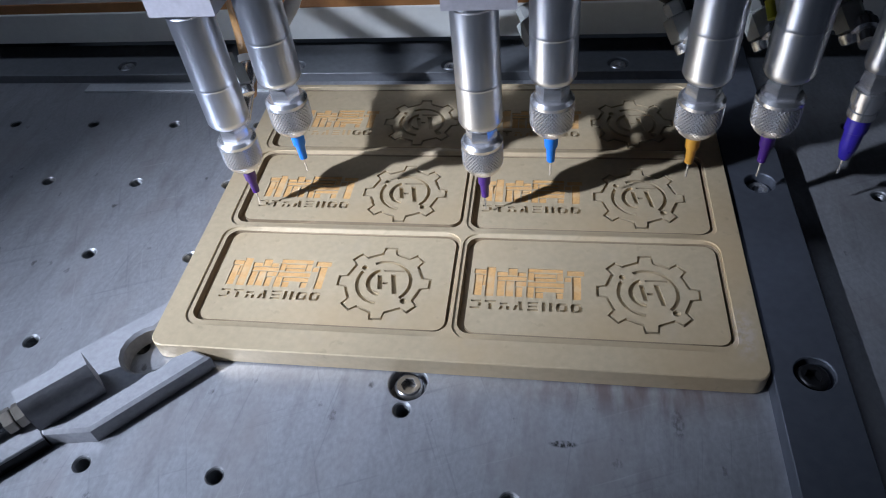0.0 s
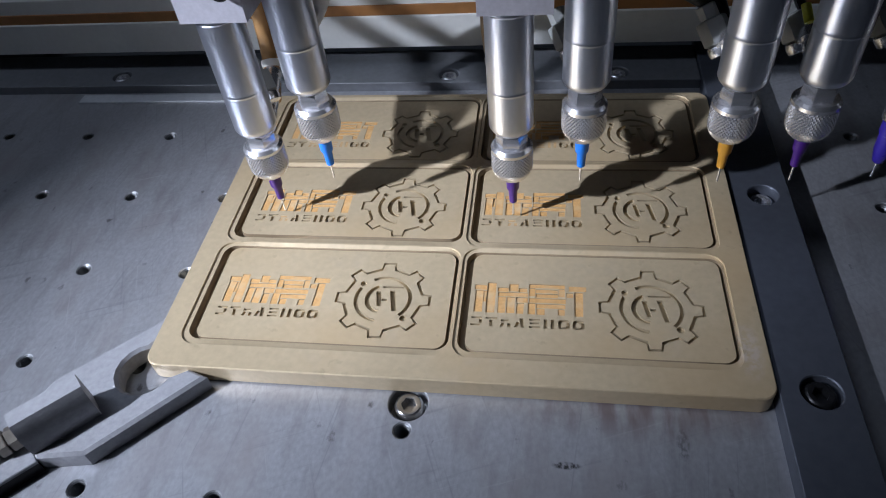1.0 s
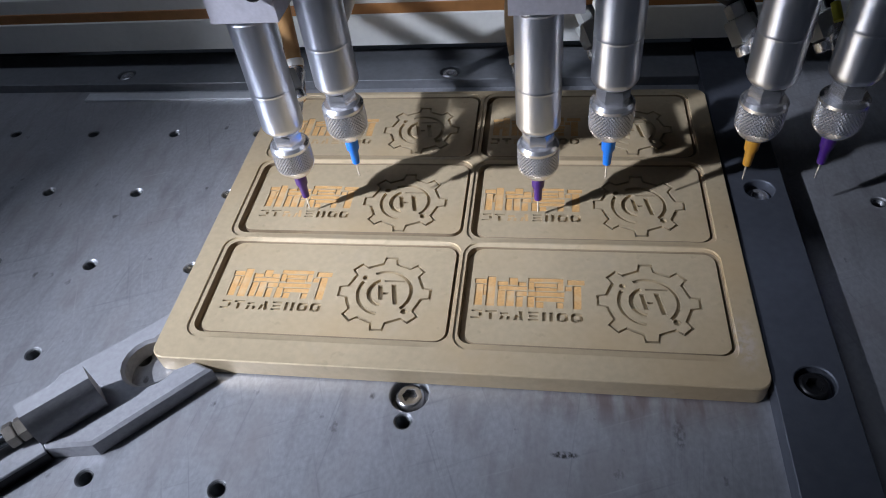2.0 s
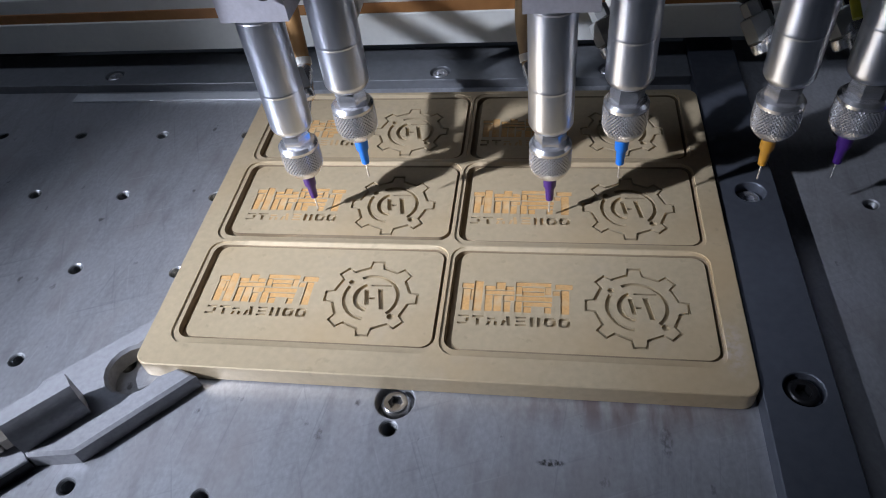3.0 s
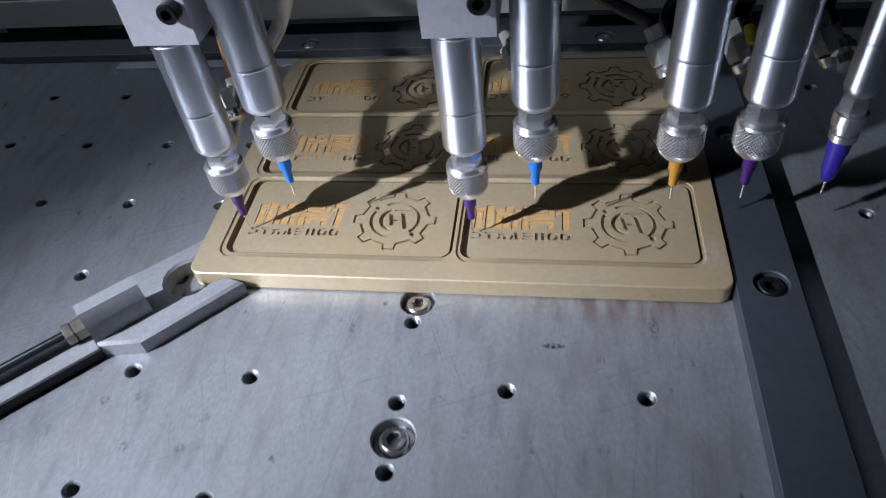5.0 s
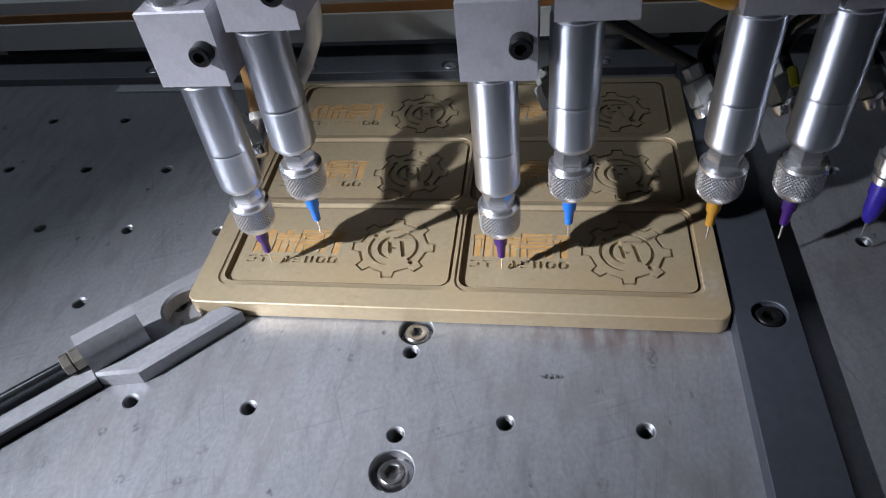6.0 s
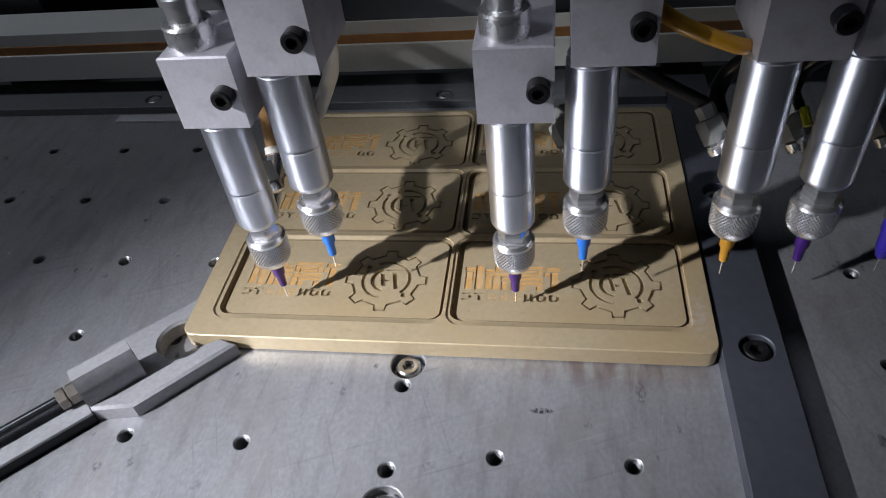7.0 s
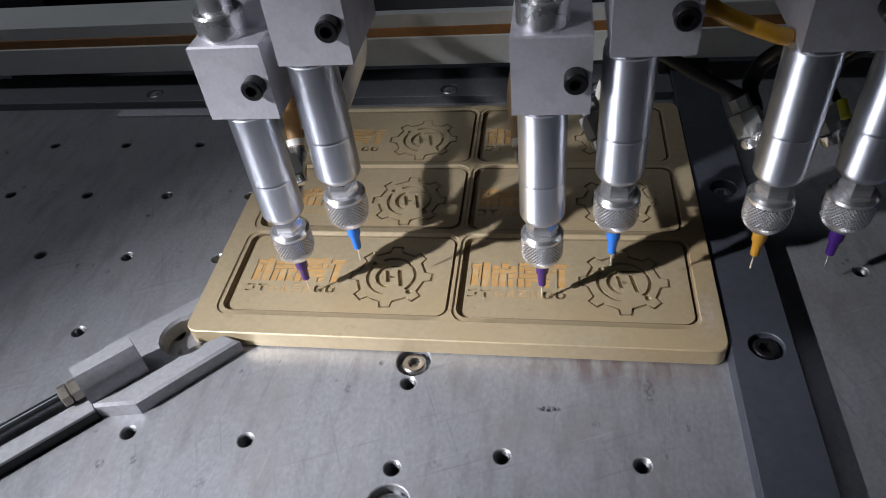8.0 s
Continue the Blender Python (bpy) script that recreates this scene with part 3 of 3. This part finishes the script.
def carriage():
    """The plate behind the valve blocks, with its slide rail."""
    t = thing("carriage", Matrix(), "dark grey carriage plate that carries the dispensing valves", "carriage")
    bm = bmesh.new()
    box(bm, -16, 26.2, 118, 262, 40, 215, 1)
    part("plate", bm, DARK, t)
    bm = bmesh.new()
    box(bm, -30, 40.2, 150, 276, 62, 190, 1)
    part("slide", bm, DARK, t)
    # unseen hoses, added to cast the shadow strands on mould and beam
    for dx in (0, 25):
        tube("shadow_hose", [(-16, 50, 196), (-70 + dx, 80, 175), (-134 + dx, 44, 142), (-127 + dx, 12, 136), (-119 + dx, -18, 135), (-113 + dx, -40, 136), (-109 + dx, -54, 142), (-103 + dx, -50, 165), (-70, -10, 205), (-20, 22, 212)], 4.0, BLACK, t, "unseen black hose that casts a shadow strand")
    return t


def work_lamp():
    """A hooded lamp on an arm that travels with the machine's bridge."""
    t = thing("work_lamp", Matrix(), "hooded bright work lamp on a curved arm of the machine", "lamp")
    turn = look([c * K for c in LAMP_EYE], [c * K for c in LAMP_AIM])
    bm = bmesh.new()
    lathe(bm, [(12, 0.0), (0.2, 0.0)], 32, caps=False)
    glow = bpy.data.materials.new("lamp_glow")
    glow.use_nodes = True
    b = glow.node_tree.nodes["Principled BSDF"]
    b.inputs["Base Color"].default_value = (0.8, 0.8, 0.8, 1)
    b.inputs["Emission Color"].default_value = (0.90, 0.95, 1.02, 1)
    b.inputs["Emission Strength"].default_value = LAMP_GLOW
    disc = part("diffuser", bm, glow, t)
    bm = bmesh.new()
    lathe(bm, [(13.5, 14), (13.5, 0.5), (13.5, -87), (16, -87), (16, 18), (0.1, 18)], 32, caps=False)
    hood = part("hood", bm, DARK, t)
    for ob in (disc, hood):
        ob.matrix_basis = turn
    x, y, z = LAMP_EYE
    tube("arm", [(x - 14, y - 9, z + 11), (x - 24, y + 10, z + 40), (x - 10, y + 160, z + 60), (x + 15, 150, z + 30), (x + 15, 160, z - 60), (x + 15, 160, 236)], 6, DARK, t)
    bm = bmesh.new()
    box(bm, x + 2, 140, 226.05, x + 28, 180, 236, 1)
    part("shoe", bm, DARK, t)
    return t


def slab(name, lo, hi, mat, label, category):
    ob = thing(name, Matrix(), label, category, kind="structure")
    bm = bmesh.new()
    box(bm, *lo, *hi)
    part("panel", bm, mat, ob)
    return ob


WALL = material("grey_wall", (0.30, 0.31, 0.33), 0.8, 0, 60, 0.1, 0.1, 0.3, (1, 1, 1), 2)
FLOOR = material("concrete_floor", (0.22, 0.22, 0.22), 0.7, 0, 60, 0.15, 0.1, 0.4, (1, 1, 1), 2)
slab("floor", (-2000, -2200, -900), (2200, 1300, -800), FLOOR, "grey concrete workshop floor", "floor")
slab("ceiling", (-2000, -2200, 1800), (2200, 1300, 1900), WALL, "dull grey workshop ceiling", "ceiling")
slab("wall_north", (-2000, 1200, -799), (2200, 1300, 1799), WALL, "plain grey workshop wall", "wall")
slab("wall_south", (-2000, -2200, -799), (2200, -2100, 1799), WALL, "plain grey workshop wall", "wall")
slab("wall_west", (-2100, -2099, -799), (-2000, 1199, 1799), WALL, "plain grey workshop wall", "wall")
slab("wall_east", (2200, -2099, -799), (2300, 1199, 1799), WALL, "plain grey workshop wall", "wall")
base = thing("machine_base", Matrix(), "dark enamelled machine base under the table", "machine base")
bm = bmesh.new()
box(bm, -560, -320, -799.5, 560, 520, -14.1, 4)
part("cabinet", bm, DARK, base)
bm = bmesh.new()
box(bm, -560, 300, -14, 560, 330, 420, 2)
part("back_panel", bm, DARK, base)
bm = bmesh.new()
box(bm, -558, 20, 206, -532, 296, 226, 1)
part("lamp_rail", bm, DARK, base)
for y in (30, 266):
    bm = bmesh.new()
    box(bm, -556, y, -14, -534, y + 22, 205.9, 1)
    part("post", bm, DARK, base)
for x in (-380, 300):
    bm = bmesh.new()
    box(bm, x, 195, -14, x + 60, 299, 60, 2)
    part("bracket", bm, DARK, base)

work_table()
stop_bar("side_stop_bar", [(112.5, -300), (136.6, -300), (136.6, 170), (112.5, 170)], 7.8, [(126.0, -61.7, 6.6), (125.5, 36.7, 6.2)], "dark grey steel side stop bar bolted beside the mould")
stop_bar("rear_stop_bar", [(-425, 130.5), (112.2, 130.5), (112.2, 166), (-425, 166)], 5.5, [(-23, 138.5, 5.6), (70, 138.5, 5.6), (-226, 141, 5.6), (-116, 138.5, 5.6)], "grey steel rear stop bar behind the mould", REAR_STEEL)
for x, y, z, r, mat, lb in ((-13.5, -70.6, -0.8, 5.5, SCREW_STEEL, "grey socket head screw sunk in the table"), (-12.7, -133.8, -0.8, 5.7, SCREW_STEEL, "grey socket head screw sunk in the table"), (126.0, -61.7, 6.9, 5.4, BLACK, "black socket head screw in the side stop bar"), (125.5, 36.7, 4.5, 5.0, CHROME, "bright socket head screw deep in the side stop bar"), (-226, 141, 4.9, 5.0, CHROME, "bright socket head screw in the rear stop bar"), (-116, 138.5, 4.9, 5.0, CHROME, "bright socket head screw in the rear stop bar"), (-23, 138.5, 4.9, 5.0, CHROME, "bright socket head screw in the rear stop bar"), (70, 138.5, 4.9, 5.0, CHROME, "bright socket head screw in the rear stop bar")):
    s = cap_screw(x, y, z, r, 5 if z < 0 else (z - 0.55), mat, lb)
strip = thing("edge_strip", Matrix(), "thin grey steel strip on the table before the rear stop bar", "strip")
bm = bmesh.new()
box(bm, -246, 119.5, 0.1, -121, 127, 1.6, 0.3)
part("strip", bm, BRIGHT_STEEL, strip)
mould_plate()
corner_clamp()
back_beam()
HEADSTOCK, LAMP = carriage(), work_lamp()

VALVES = []
for dx, dz, mat, colour, needle in ((0, 0, PURPLE, "purple", True), (27.2, 19.5, BLUE, "blue", True), (103.6, 0, PURPLE, "purple", True), (130.8, 19.5, BLUE, "blue", True), (183.9, 19.5, AMBER, "amber", True), (210.4, 20.5, PURPLE, "purple", True), (239, 22.5, VIOLET, "violet", False)):
    VALVES.append((valve(mat, colour, needle, 2.4 if dz else 0.0), dx, dz))
# hoses, each in the space of the valve that it feeds
BROWN_HOSE = material("brown_hose", (0.40, 0.22, 0.08), 0.45, 0, 300, 0.1, 0.03, 0.2)
BEIGE = material("beige_hose", (0.42, 0.30, 0.17), 0.45, 0, 300, 0.1, 0.03, 0.2)
for (ob, dx, dz), mat, tint in zip(VALVES, (BROWN_HOSE, WHITE, BEIGE, WHITE, BLACK, BLACK, BLACK), ("amber brown", "white", "beige", "white", "black", "black", "black")):
    if dz == 0:
        tube("feed_hose", [(4, 24, 118), (-6, 46, 92), (-13, 60, 62), (-10, 50, 44), (-4, 30, 40)], 3.6, mat, ob, f"{tint} hose")
        tube("hose_ring", [(-10.6, 52, 46.5), (-10, 50, 44)], 4.3, WHITE, ob, "white ring")
        tube("hose_socket", [(-9, 47, 42.5), (-1, 10, 40)], 4.2, CHROME, ob, "metal hose socket")
    else:
        tube("feed_hose", [(10, 24, 100), (6.6, 33, 80.3), (-3, 42, 60), (-5, 26, 56)], 3.2, mat, ob, f"{tint} hose")
tube("yellow_hose", [(-42, 16, 116), (-33, 4, 107.5), (-13, -3, 100), (-6, 2, 96)], 2.5, YELLOW, VALVES[4][0], "yellow hose")
tube("black_hose", [(-44, 22, 84), (-30, 24, 74), (-11, 26, 62)], 2.4, BLACK, VALVES[4][0], "black hose")
tube("yellow_clip", [(-8, 14, 66), (-7, 9, 62)], 1.6, LIME, VALVES[5][0], "yellow release ring")

# ---- what moves ----
HEAD = [
    (0, -95.3, 13.5), (0.5, -87.2, 15.2), (1, -83.8, 19.3), (1.5, -78.7, 16.9), (3, -63.4, 19.6), (3.5, -59.2, 18.1), (3.8, -56.5, 19.5), (4, -95.4, 14.5), (4.2, -89.7, 11.5),
    (4.55, -80, 12), (5.1, -98, -42), (5.3, -95, -42), (5.5, -89.4, -43.6), (6, -82.6, -43.1), (6.5, -81, -42.5), (7, -72.6, -42.8), (7.5, -70.3, -39.4), (8, -64.5, -41.1),
]


def motions():
    for ob, dx, dz in VALVES:
        walk(ob, [(t, at_mm(x + dx, y, 9.4 + dz)) for t, x, y in HEAD])
    walk(HEADSTOCK, [(t, at_mm(x, y, 9.4)) for t, x, y in HEAD])
    walk(LAMP, [(t, at_mm(0, y, 0)) for t, y in ((0, 15), (4.2, 15), (4.6, 8), (5.1, -78), (5.5, -80), (8, -80))])
    for ob, when, z in FILLS:
        walk(ob, [(t, at_mm(0, 0, z + h)) for t, h in ((0, -0.9), (when - 0.25, -0.9), (when + 0.15, 0), (8, 0))])


motions()
